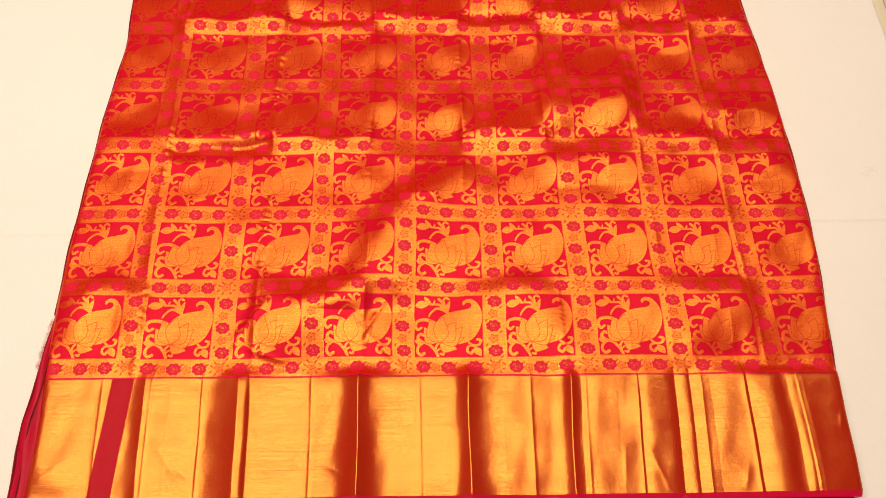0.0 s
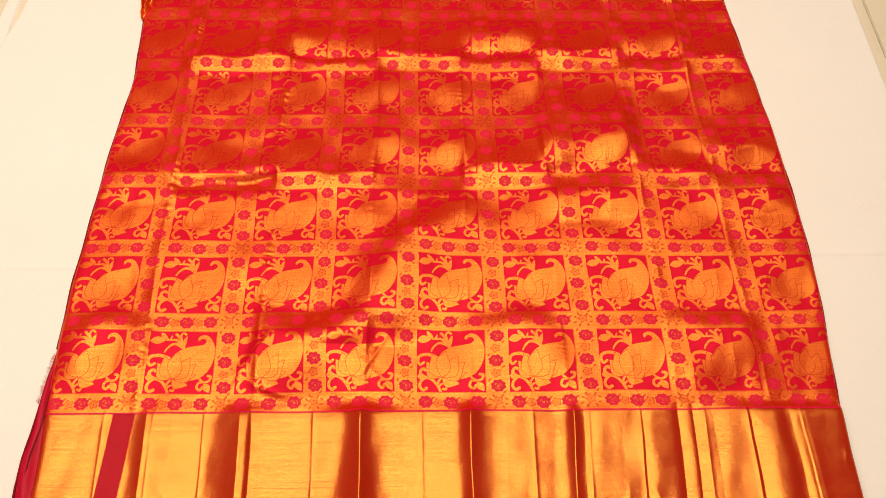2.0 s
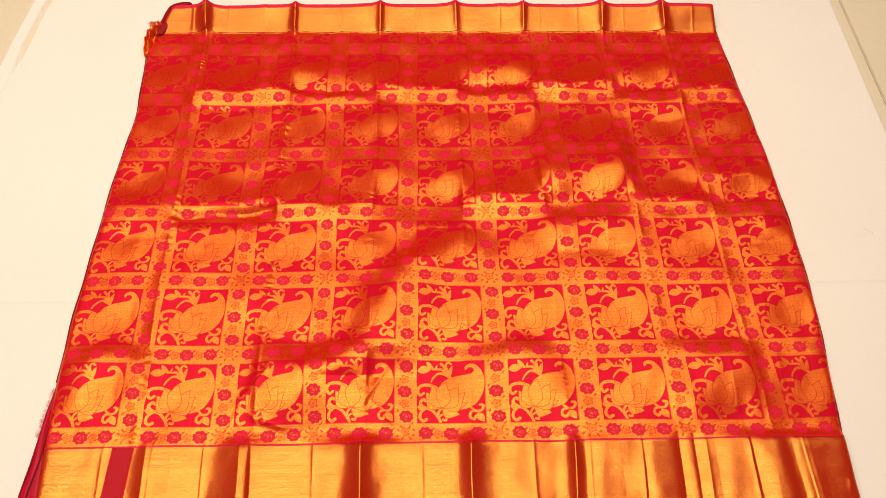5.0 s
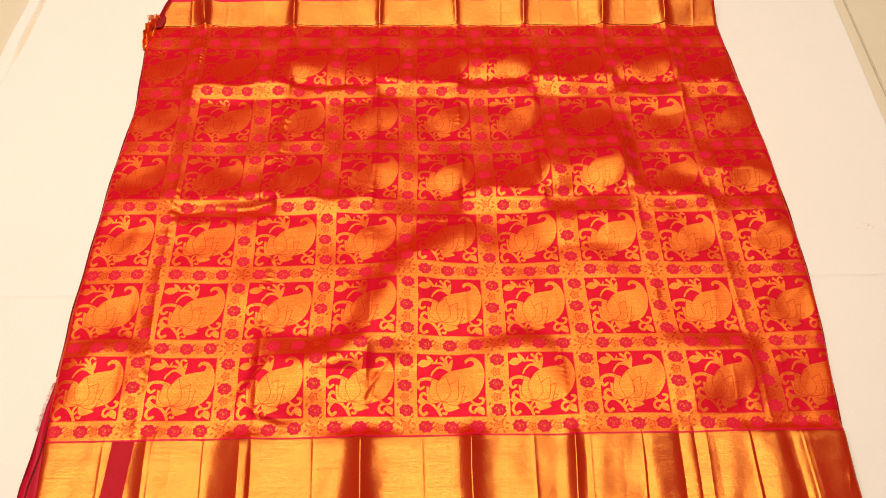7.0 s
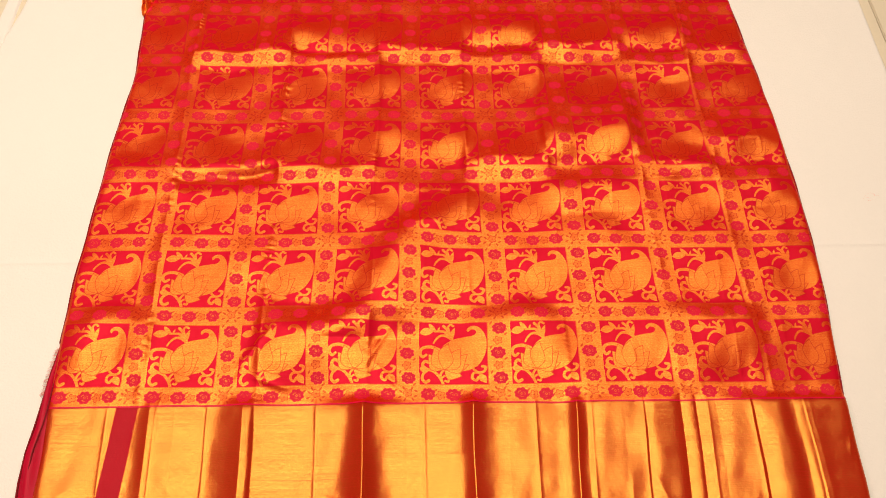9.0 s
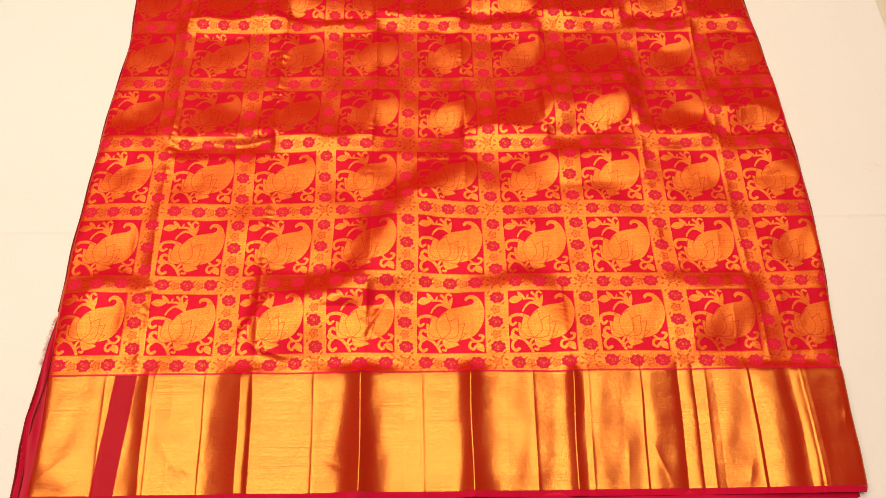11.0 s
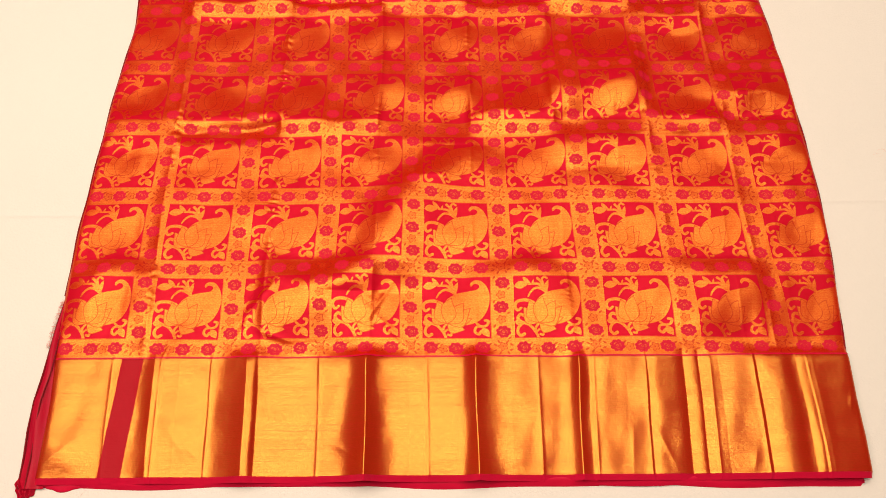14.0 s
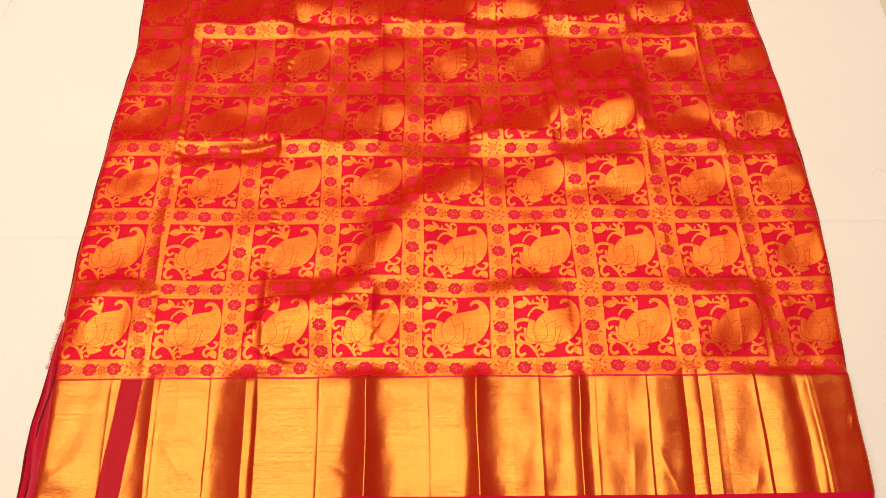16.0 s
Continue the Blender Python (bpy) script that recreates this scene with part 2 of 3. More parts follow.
def fold_x(f, y):
    return f[0] + (f[1] - f[0]) * (y + 0.19) / 1.15


def bell(d, near, far):
    """A soft crest: d before the crest falls over near, beyond it over far."""
    w = np.where(d < 0, near, far)
    return np.exp(-(d / w) ** 2)


def cusp(d, left, right):
    w = np.where(d < 0, left, right)
    return np.exp(-(np.sqrt(d * d + 0.0016 ** 2) - 0.0016) / w)


def panel_masks(x, y):
    edges = [fold_x(f, y) for f in FOLDS]
    steps = [1 / (1 + np.exp(np.clip(-(x - e) / 0.0075, -40, 40))) for e in edges]
    one = np.ones_like(x)
    steps = [one] + steps + [0 * one]
    return [steps[i] - steps[i + 1] for i in range(len(FOLDS) + 1)]


def hills(x, y, seed, size):
    """A few smooth low waves, summed from sines of chosen random directions."""
    r = np.random.RandomState(seed)
    h = 0
    for _ in range(7):
        a, k, ph = r.uniform(0, math.pi), r.uniform(0.6, 1.6) / size, r.uniform(0, 6.28)
        h = h + np.sin(k * (x * math.cos(a) + y * math.sin(a)) * 6.28 + ph)
    return h / 7


def crest(d, near, far):
    """A fold lying across: a short near side is an even slope up to a sharp crest, a long one swells and rounds off."""
    u, v = np.clip(1 + d / near, 0, 1), np.clip(d / far, 0, 1)
    if near < 0.047:
        return np.where(d < 0, u, (1 - v) ** 1.5)
    return np.where(d < 0, 1 - (1 - u) ** 1.8, 0.5 + 0.5 * np.cos(np.pi * v))


def border_profile():
    """Heights across the near border, summed up from the climb and fall at each crease."""
    x = np.linspace(-0.64, 0.74, 5521)
    slope = 0 * x
    for cx, up, run, down, back in CREASES:
        d = x - cx
        slope = slope + np.where(d < 0, up * np.exp(-(d / run) ** 2), -down * np.exp(-(d / back) ** 2))
    slope = np.convolve(slope, np.ones(9) / 9, "same")
    h = np.cumsum(slope) * (x[1] - x[0])
    stay = (-0.64, -0.38, -0.24, -0.02, 0.14, 0.32, 0.47, 0.74)
    return x, h - np.interp(x, stay, np.interp(stay, x, h))


PROFILE = border_profile()


def pinch(x, y, cx, cy, ang, a, w, reach):
    ca, sa = math.cos(radians(ang)), math.sin(radians(ang))
    s, d = (x - cx) * ca + (y - cy) * sa, -(x - cx) * sa + (y - cy) * ca
    return a * np.exp(-(s / reach) ** 2) * cusp(d, w, w)


def cloth_height(x, y):
    body = 1 / (1 + np.exp(np.clip(-(y + 0.003) / 0.0045, -40, 40)))     # 0 in the near border, 1 in the body
    far = 1 / (1 + np.exp(np.clip(-(y - Y_FAR) / 0.006, -40, 40)))
    upper = np.clip((y - 0.36) / 0.12, 0, 1)
    left, right = smooth_line(y, LEFT_Y, LEFT_X), smooth_line(y, RIGHT_Y, RIGHT_X)
    rim = np.minimum(x - left, right - x)
    h = 0 * x
    for i, f in enumerate(FOLDS):
        amp = f[2] * 1.6 * body * ((0.24 if i < 2 else 0.13 if i < 4 else 0.06) + 0.20 * upper + far) * (1 + 0.3 * np.sin(9 * y + i))
        wave = 0.0022 * np.sin(17 * y + 2.1 * i)
        d = x - fold_x(f, y) - wave
        h = h + amp * cusp(d, f[3] * 0.8, f[4] * 0.8)
        h = h + 0.0006 * body * cusp(d - 0.001, 0.0024, 0.0024) * (0.6 + 0.4 * np.sin(41 * y + 2 * i))
        gather = np.sin(210 * y + 9 * np.sin(23 * y + i) + 6 * np.sin(71 * y) + 110 * x) * np.clip(np.sin(19 * y + 3 * i) + 0.3, 0, 1) * np.exp(-(d / 0.007) ** 2)
        h = h + (0.0006 if i < 2 else 0.00025) * body * gather
    for i, (px, a) in enumerate(PRESSED):
        h = h + a * (0.9 - 0.72 * body + 0.5 * far) * cusp(x - px - 0.0012 * np.sin(14 * y + i) - (1 - body) * np.interp(px, LEAN_X, LEAN) * (-0.1 - y), 0.0024, 0.0020)
    # the near border, crease by crease
    lean = np.interp(x, LEAN_X, LEAN) * (-0.1 - y) + 0.0008 * np.sin(31 * y + 9 * x)
    h = h + (1 - body) * (0.003 + np.interp(x - lean, *PROFILE) * (1 + 0.14 * np.sin(23 * y + 8 * x)))
    for p in ((-0.375, -0.140, 128, 0.0007, 0.005, 0.020), (-0.350, -0.155, 140, 0.0006, 0.004, 0.014), (-0.125, -0.150, 150, 0.0010, 0.006, 0.020), (-0.180, -0.130, 62, 0.0010, 0.005, 0.026),
              (0.322, -0.150, 84, 0.0010, 0.006, 0.026), (0.372, -0.150, 112, 0.0010, 0.005, 0.030), (0.505, -0.170, 72, 0.0009, 0.006, 0.014), (0.668, -0.085, 75, 0.0016, 0.005, 0.013),
              (-0.545, -0.150, 40, 0.0035, 0.030, 0.030)):
        h = h + (1 - body) * pinch(x, y, *p)
    masks = panel_masks(x, y)
    tilt = 0
    for n, yc, a, near, back in RIDGES_WEST + RIDGES_EAST:
        bow = 0.005 * np.sin(22 * x + n) + 0.003 * np.sin(61 * x + 2 * n + 9 * yc)
        tilt = tilt + masks[n] * a * (1 + 0.22 * np.sin(34 * x + 3 * n + 20 * yc)) * sum(crest(y - yc - bow + k, near, back) for k in (-0.004, -0.002, 0, 0.002, 0.004)) / 5
    h = h + tilt * body * np.clip(rim / 0.05, 0, 1) ** 0.7
    # one long slanting wrinkle through the lower middle, steep on its upper side
    d = 0.88 * (x - np.interp(y, (0.09, 0.13, 0.20, 0.30, 0.37, 0.42), (-0.150, -0.100, -0.062, -0.012, 0.055, 0.120)) - 0.004 * np.sin(40 * y))
    ends = np.clip((y - 0.10) / 0.05, 0, 1) * np.clip((0.385 - y) / 0.07, 0, 1)
    h = h + 0.0185 * ends * body * bell(d, 0.044, 0.100 - 0.22 * np.clip(y - 0.13, 0, 0.25))
    # small gathers in the lower cells
    for p in ((-0.07, 0.085, 60, 0.0032, 0.007, 0.035), (-0.05, 0.035, -45, 0.0026, 0.006, 0.04), (-0.27, 0.085, 50, 0.0035, 0.009, 0.04),
              (-0.25, 0.030, -20, 0.0025, 0.008, 0.04), (-0.29, 0.045, 65, 0.0020, 0.006, 0.03), (0.47, 0.412, 3, 0.0030, 0.006, 0.05)):
        h = h + body * pinch(x, y, *p)
    h = h + 0.0034 * hills(x, y, 3, 0.30) * (0.45 + 0.55 * body) + 0.0030 * hills(x, y, 5, 0.11) * (0.35 + 0.65 * body) + 0.0007 * hills(x, 0.6 * y, 8, 0.05)
    h = h + (1 - body) * (0.0022 * hills(x, 0.5 * y, 21, 0.13) + 0.0009 * hills(x, y, 23, 0.06))
    # the far border rests on the thick folded edge below it
    h = h + 0.0265 * np.clip((y - Y_FAR + 0.002) / 0.062, 0, 1) ** 1.05
    h = h - 0.007 * np.exp(-np.clip(rim, 0, 1) / 0.0035)
    h = h - 0.006 * np.clip((Y_HEM - y) / 0.011, 0, 1)
    return np.maximum(h, -0.0065)


# ---- sari: woven pattern of one repeat ----
def spline(points, n=8):
    p = [np.array(points[0])] + [np.array(q) for q in points] + [np.array(points[-1])]
    out = []
    for i in range(1, len(p) - 2):
        for t in np.linspace(0, 1, n, endpoint=False):
            a, b, c, d = p[i - 1], p[i], p[i + 1], p[i + 2]
            out.append(0.5 * (2 * b + (c - a) * t + (2 * a - 5 * b + 4 * c - d) * t * t + (3 * b - a - 3 * c + d) * t ** 3))
    out.append(np.array(points[-1]))
    return np.array(out)


def closed_spline(points, n=6):
    k = len(points)
    return spline(points[-2:] + points + points[:2], n)[2 * n: (k + 2) * n]


def stroke(P, points, r0, r1):
    """Signed distance, positive inside, of a line that tapers from r0 to r1."""
    q = spline(points)
    best = np.full(P.shape[:-1], -9.0)
    m = len(q) - 1
    for i in range(m):
        a, d = q[i], q[i + 1] - q[i]
        t = np.clip(((P - a) @ d) / max(d @ d, 1e-9), 0, 1)
        dist = np.hypot(P[..., 0] - a[0] - t * d[0], P[..., 1] - a[1] - t * d[1])
        best = np.maximum(best, r0 + (r1 - r0) * (i + t) / m - dist)
    return best


def area(P, q):
    """Signed distance, positive inside, of a closed outline."""
    best, inside = np.full(P.shape[:-1], 9.0), np.zeros(P.shape[:-1], bool)
    for a, b in zip(q, np.roll(q, -1, 0)):
        d = b - a
        t = np.clip(((P - a) @ d) / max(d @ d, 1e-9), 0, 1)
        best = np.minimum(best, np.hypot(P[..., 0] - a[0] - t * d[0], P[..., 1] - a[1] - t * d[1]))
        if abs(d[1]) > 1e-9:
            cross = ((a[1] > P[..., 1]) != (b[1] > P[..., 1])) & (P[..., 0] < a[0] + d[0] * (P[..., 1] - a[1]) / d[1])
            inside ^= cross
    return np.where(inside, best, -best)


def leaf_line(a, b, width, bend=0.0, n=9, curl=0.0):
    """The outline of a pointed leaf from a to b."""
    a, b = np.array(a), np.array(b)
    d = b - a
    nrm = np.array((-d[1], d[0]))
    t = np.linspace(0, 1, n)
    w = np.sin(np.pi * t ** 0.85) * width / 2 / np.hypot(*d)
    mid = bend * np.sin(np.pi * t) - curl * np.sin(2 * np.pi * t)
    up = a + t[:, None] * d + (mid + w)[:, None] * nrm
    dn = a + t[:, None] * d + (mid - w)[:, None] * nrm
    return np.concatenate([up, dn[::-1][1:-1]])


def rosette(P, cx, cy, r, petals, depth, turn=0.0):
    x, y = P[..., 0] - cx, P[..., 1] - cy
    a = np.arctan2(y, x) + turn
    return r * (1 - depth + depth * np.abs(np.cos(a * petals / 2))) - np.hypot(x, y)


N_TILE = 400
SQ_W, SQ_H, SQ_Y = 0.745, 0.760, 0.165


def make_tile():
    """Distances over one repeat: metal thread, lines in it, pink flowers, orange flowers. Units of the repeat; the square's lower left corner is at (0, SQ_Y)."""
    g = (np.arange(N_TILE) + 0.5) / N_TILE
    U, V = np.meshgrid(g, g)
    Q = np.stack([U / SQ_W, (V - SQ_Y) / SQ_H], -1)     # 0..1 in the square
    sq = np.minimum(np.minimum(Q[..., 0], 1 - Q[..., 0]), np.minimum(Q[..., 1], 1 - Q[..., 1]))
    mango = closed_spline([(.73, .845), (.775, .885), (.83, .875), (.845, .83), (.80, .785), (.69, .765), (.52, .725), (.38, .625), (.31, .47), (.33, .31),
                           (.42, .215), (.60, .20), (.776, .24), (.89, .33), (.972, .49), (.992, .68), (.955, .83), (.87, .93), (.776, .945), (.715, .895)])
    gold = area(Q, mango)
    base = (.385, .235)
    petals = [((.74, .31), .15, -.13, .05), ((.64, .13), .14, -.17, .04), ((.15, .49), .17, .16, -.05), ((.72, .48), .19, -.16, .06),
              ((.24, .60), .19, .10, -.04), ((.63, .575), .20, -.10, .06), ((.45, .66), .22, .03, .04)]
    lines = np.full(U.shape, -9.0)
    for tip, w, bend, curl in petals:
        a = area(Q, leaf_line(base, tip, w, bend, 13, curl))
        gold = np.maximum(gold, a)
        lines = np.maximum(np.minimum(lines, -a), 0.0060 - np.abs(a))
    for pts, r0, r1 in (
            ([(.30, .56), (.185, .605), (.063, .585), (.022, .51), (.06, .44), (.115, .475)], .028, .020),
            ([(.36, .01), (.308, .115), (.226, .206), (.117, .25), (.06, .31), (.10, .37), (.165, .345)], .020, .025),
            ([(.15, .24), (.07, .17), (.05, .09), (.095, .035), (.15, .06)], .020, .025),
            ([(.385, .235), (.325, .145), (.36, .01)], .018, .018),
            ([(.335, .09), (.39, .135), (.44, .10), (.435, .045), (.395, .055)], .014, .018),
            ([(.80, .236), (.867, .185), (.945, .205), (.968, .27), (.925, .285)], .017, .022),
            ([(.867, .19), (.795, .17), (.775, .10), (.825, .06), (.86, .105)], .018, .022),
            ([(.245, .86), (.32, .865), (.40, .85), (.50, .735)], .014, .024),
            ([(.228, .66), (.262, .725), (.335, .79), (.42, .785), (.50, .735)], .012, .027),
            ([(.375, .955), (.425, .90), (.455, .83), (.50, .735)], .022, .014),
            ([(.52, .955), (.48, .975), (.445, .94), (.46, .87), (.50, .75)], .018, .014)):
        gold = np.maximum(gold, stroke(Q, pts, r0, r1))
    for a, b, w, bend in (((.012, .835), (.235, .865), .125, .03), ((.15, .985), (.275, .865), .065, -.06), ((.012, .25), (.14, .25), .105, 0),
                          ((.875, .16), (.975, .02), .110, .02), ((.51, .74), (.545, .935), .060, .08), ((.29, .86), (.32, .945), .03, 0)):
        gold = np.maximum(gold, area(Q, leaf_line(a, b, w, bend)))
    gold = gold * SQ_W
    motif = np.minimum(gold, sq * SQ_W - 0.006)
    zari = np.where(sq > 0, motif, -sq * SQ_W)
    zari = np.maximum(zari, -np.maximum(sq, -0.2) * SQ_W)
    # Woven petal lines, plus a thin rim round the motif that paints its slight shadow.
    outline = np.where(sq > 0.02, np.maximum(lines * SQ_W, 0.0022 - np.abs(motif)), -0.05)
    # flowers in the bands
    P = np.stack([U, V], -1)
    flower, accent, veins = (np.full(U.shape, -9.0) for _ in range(3))
    mid_u, mid_v = (SQ_W + 1) / 2, SQ_Y / 2 - 0.0375
    pinks, stars, twigs = [], [], []
    for k in range(3):
        pinks.append((SQ_W * (0.13 + 0.37 * k), mid_v + 0.004 * (-1) ** k))
        pinks.append((mid_u + 0.008 * (-1) ** k, SQ_Y + SQ_H * (0.10 + 0.40 * k)))
    for k in range(2):
        stars.append((SQ_W * (0.315 + 0.37 * k), mid_v - 0.008))
        stars.append((mid_u - 0.01, SQ_Y + SQ_H * (0.30 + 0.40 * k)))
    stars.append((mid_u - 0.005, mid_v + 0.02))
    for k, (du, dv, an) in enumerate(((-.095, -.03, 30), (-.085, .035, -40), (-.04, -.06, 60), (.05, -.06, -60), (.085, -.02, 20), (.09, .04, -30),
                                      (.045, .075, 50), (-.05, .075, -60))):
        twigs.append((mid_u + du, mid_v + dv, an))
    for k in range(3):
        twigs.append((SQ_W * (0.13 + 0.37 * k) + 0.085, mid_v + 0.05, 35))
        twigs.append((mid_u - 0.085, SQ_Y + SQ_H * (0.10 + 0.40 * k) + 0.07, 60))
        twigs.append((mid_u + 0.075, SQ_Y + SQ_H * (0.10 + 0.40 * k) - 0.075, 40))
    for dv in (-1, 0, 1):
        for du in (-1, 0, 1):
            for cx, cy in pinks:
                f = rosette(P * (0.94, 1.06), 0.94 * (cx + du), 1.06 * (cy + dv), .082, 8, .20, .3)
                dist, ang = np.hypot(U - cx - du, V - cy - dv), np.arctan2(V - cy - dv, U - cx - du)
                split = np.abs(dist - 0.030 - 0.009 * np.abs(np.cos(2.5 * ang))) - 0.0028
                f = np.minimum(f, np.where(np.sin(3 * ang + 0.8) > -0.45, split, 0.02))
                f = np.minimum(f, np.where(dist > 0.036, dist * np.abs(np.sin((ang + 0.3) * 4)) - 0.0050, 0.02))
                f = np.minimum(f, np.abs(dist - 0.011) - 0.0028)
                flower = np.maximum(flower, f)
            for cx, cy in stars:
                f = rosette(P, cx + du, cy + dv, .052, 5, .40, .6)
                accent = np.maximum(accent, f)
                veins = np.maximum(veins, np.maximum(0.0055 - np.abs(f), 0.009 - np.hypot(U - cx - du, V - cy - dv)))
            for cx, cy, an in twigs:
                c, s = math.cos(radians(an)) * .028, math.sin(radians(an)) * .028
                if -0.1 < cx + du < 1.1 and -0.1 < cy + dv < 1.1:
                    veins = np.maximum(veins, area(P, leaf_line((cx + du - c, cy + dv - s), (cx + du + c, cy + dv + s), .024)))
    flower = np.where(sq > 0, np.minimum(flower, -0.01), flower)
    accent = np.where(sq > 0, np.minimum(accent, -0.01), accent)
    veins = np.where(sq > 0, np.minimum(veins, -0.01), veins)
    frame_line = 0.004 - np.abs(sq * SQ_W + 0.004)
    return {"zari": zari, "outline": np.maximum(np.maximum(outline, veins), frame_line), "flower": flower, "accent": accent}


def lookup(tile, u, v):
    """The tile's value at u, v in repeats, which it fills without end."""
    a, b = (u % 1) * N_TILE - 0.5, (v % 1) * N_TILE - 0.5
    i, j = np.floor(a).astype(int), np.floor(b).astype(int)
    fa, fb = a - i, b - j
    i0, i1, j0, j1 = i % N_TILE, (i + 1) % N_TILE, j % N_TILE, (j + 1) % N_TILE
    return (tile[j0, i0] * (1 - fa) + tile[j0, i1] * fa) * (1 - fb) + (tile[j1, i0] * (1 - fa) + tile[j1, i1] * fa) * fb


def cloth_grid(y0, y1, rows, cols, bow=None):
    s, y = np.linspace(0, 1, cols)[None, :], np.linspace(y0, y1, rows)[:, None]
    Y = y + 0 * s
    L, R = smooth_line(Y, LEFT_Y, LEFT_X), smooth_line(Y, RIGHT_Y, RIGHT_X)
    X = L + (R - L) * s
    return X, Y, cloth_height(X, Y)


# ---- sari: parts ----
sari = tagged(new("silk_sari"), "red and gold brocade silk sari spread on a white sheet", "sari")
TILE = make_tile()
X, Y, Z = cloth_grid(Y_NEAR + 0.0003, Y_FAR, 780, 1100)
body = sheet_mesh("body", X, Y, Z, BROCADE, sari, "red silk with gold mango and lotus squares")
ripple = 0.0016 * np.sin(21 * Y + 6 * X) + 0.0012 * np.sin(37 * X)
pitch = np.where(X > 0, 0.1505 - 0.0085 * Y, PITCH_X)
U, V = (X + ripple) / pitch + 5, (Y + 0.0015 * np.sin(15 * X)) / PITCH_Y
for key, tile in TILE.items():
    set_attr(body, key, lookup(tile, U, V))

X, Y, Z = cloth_grid(Y_HEM, Y_NEAR - 0.002, 90, 1300)
border = sheet_mesh("near_border", X, Y, Z, BORDER, sari, "broad plain gold zari border")
fx = -0.4655 + 0.012 * (Y + 0.1) / 0.1 * 0.35
set_attr(border, "plain", 0.0172 + 0.0003 * np.sin(700 * Y) * np.sin(230 * Y) - np.abs(X - fx))

X, Y, Z = cloth_grid(Y_FAR + 0.001, Y_TOP, 50, 1100)
far_border = sheet_mesh("far_border", X, Y, Z, BORDER, sari, "narrow gold zari border")
set_attr(far_border, "plain", 0 * X - 1)

for name, y0, y1, drop in (("border_piping", Y_NEAR - 0.0022, Y_NEAR + 0.0004, 0.0007), ("hem", Y_HEM - 0.009, Y_HEM, -0.0003), ("far_hem", Y_TOP, Y_TOP + 0.007, 0.0)):
    X, Y, Z = cloth_grid(y0, y1, 7, 700)
    sheet_mesh(name, X, Y, Z + drop, SILK, sari, "crimson silk edge")


def lower_layer(inset, drop, y0, y1, seed):
    """A folded layer under the top one, showing at the edges."""
    s, y = np.linspace(0, 1, 220)[None, :], np.linspace(y0, y1, 220)[:, None]
    Yb = y + 0 * s
    L, R = smooth_line(Yb, LEFT_Y, LEFT_X) - inset + 0.0008 * np.sin(31 * Yb + seed), smooth_line(Yb, RIGHT_Y, RIGHT_X) - 0.009 + 0.001 * np.sin(23 * Yb + seed)
    Xb = L + (R - L) * s
    ends = np.minimum(Yb - y0, y1 - Yb)
    near = np.where(Yb < 0.3, 1, 0) * np.clip(1 - ends / 0.03, 0, 1)
    Yb = Yb + near * (0.0022 * np.sin(13 * Xb + seed) + 0.0012 * np.sin(29 * Xb + seed) - 0.004 * (Xb + 0.6))
    rim = np.minimum(np.minimum(Xb - L, R - Xb), np.abs(ends))
    Zb = -drop - 0.006 * np.exp(-np.clip(rim, 0, 1) / 0.003) - 0.008 * np.clip((rim - 0.012) / 0.02, 0, 1)
    return sheet_mesh("lower_layer", Xb, Yb, np.maximum(Zb, -0.0118), SILK, sari, "crimson silk layer folded beneath")


lower_layer(0.002, 0.0040, Y_HEM - 0.0105, 0.84, 1.0)
lower_layer(0.0, 0.0060, Y_HEM - 0.0135, 0.84, 4.0)


# ---- sari: selvedge, fringe and corner ----
def edge_cord(ys, xs, y0, y1, shift, label):
    """The dark turned edges of the folds below, along one side."""
    y, s = np.linspace(y0, y1, 200)[:, None], np.linspace(0, 1, 6)[None, :]
    Xe = smooth_line(y + 0 * s, ys, xs) + shift + 0.0035 * (s - 0.5) + 0.0007 * np.sin(50 * y)
    return sheet_mesh("folded_edge", Xe, y + 0 * s, -0.0075 + 0.0022 * np.sin(np.pi * s) + 0 * y, MAROON, sari, label)


edge_cord(LEFT_Y, LEFT_X, 0.10, 0.83, -0.0008, "dark folded edges of the layers below")
edge_cord(RIGHT_Y, RIGHT_X, -0.18, 0.93, -0.0002, "dark folded edges of the layers below")
def ribbon(name, outer, inner, z_of, mat, label, rows=120, cols=24):
    """A strip of cloth between two lines over y, with its own folds."""
    y = np.linspace(outer[0][0], outer[-1][0], rows)[:, None]
    s = np.linspace(0, 1, cols)[None, :]
    a = np.interp(y, [p[0] for p in outer], [p[1] for p in outer])
    b = np.interp(y, [p[0] for p in inner], [p[1] for p in inner])
    Xr = a + (b - a) * s
    Yr = y + 0 * s
    return sheet_mesh(name, Xr, Yr, z_of(s + 0 * y, Yr), mat, sari, label)


OUTER = [(-0.205, -0.605), (-0.16, -0.606), (-0.12, -0.609), (-0.075, -0.609), (-0.03, -0.604), (0.015, -0.601), (0.05, -0.599), (0.095, -0.593)]
INNER = [(-0.205, -0.566), (0.0, -0.574), (0.095, -0.584)]


def selvedge_z(s, y):
    return -0.0055 + 0.0035 * np.sin(s * 7.5 + 9 * y) * np.sin(np.pi * s) + 0.0012 * np.sin(60 * y + 5 * s) - 0.004 * np.exp(-s / 0.05)


ribbon("selvedge", OUTER, INNER, selvedge_z, SELVEDGE, "crimson silk selvedge pleated beneath")
ribbon("selvedge_edge", OUTER, [(y, x + 0.0035) for y, x in OUTER], lambda s, y: -0.0065 + 0.0025 * np.sin(np.pi * s), MAROON, "dark woven edge", 120, 6)
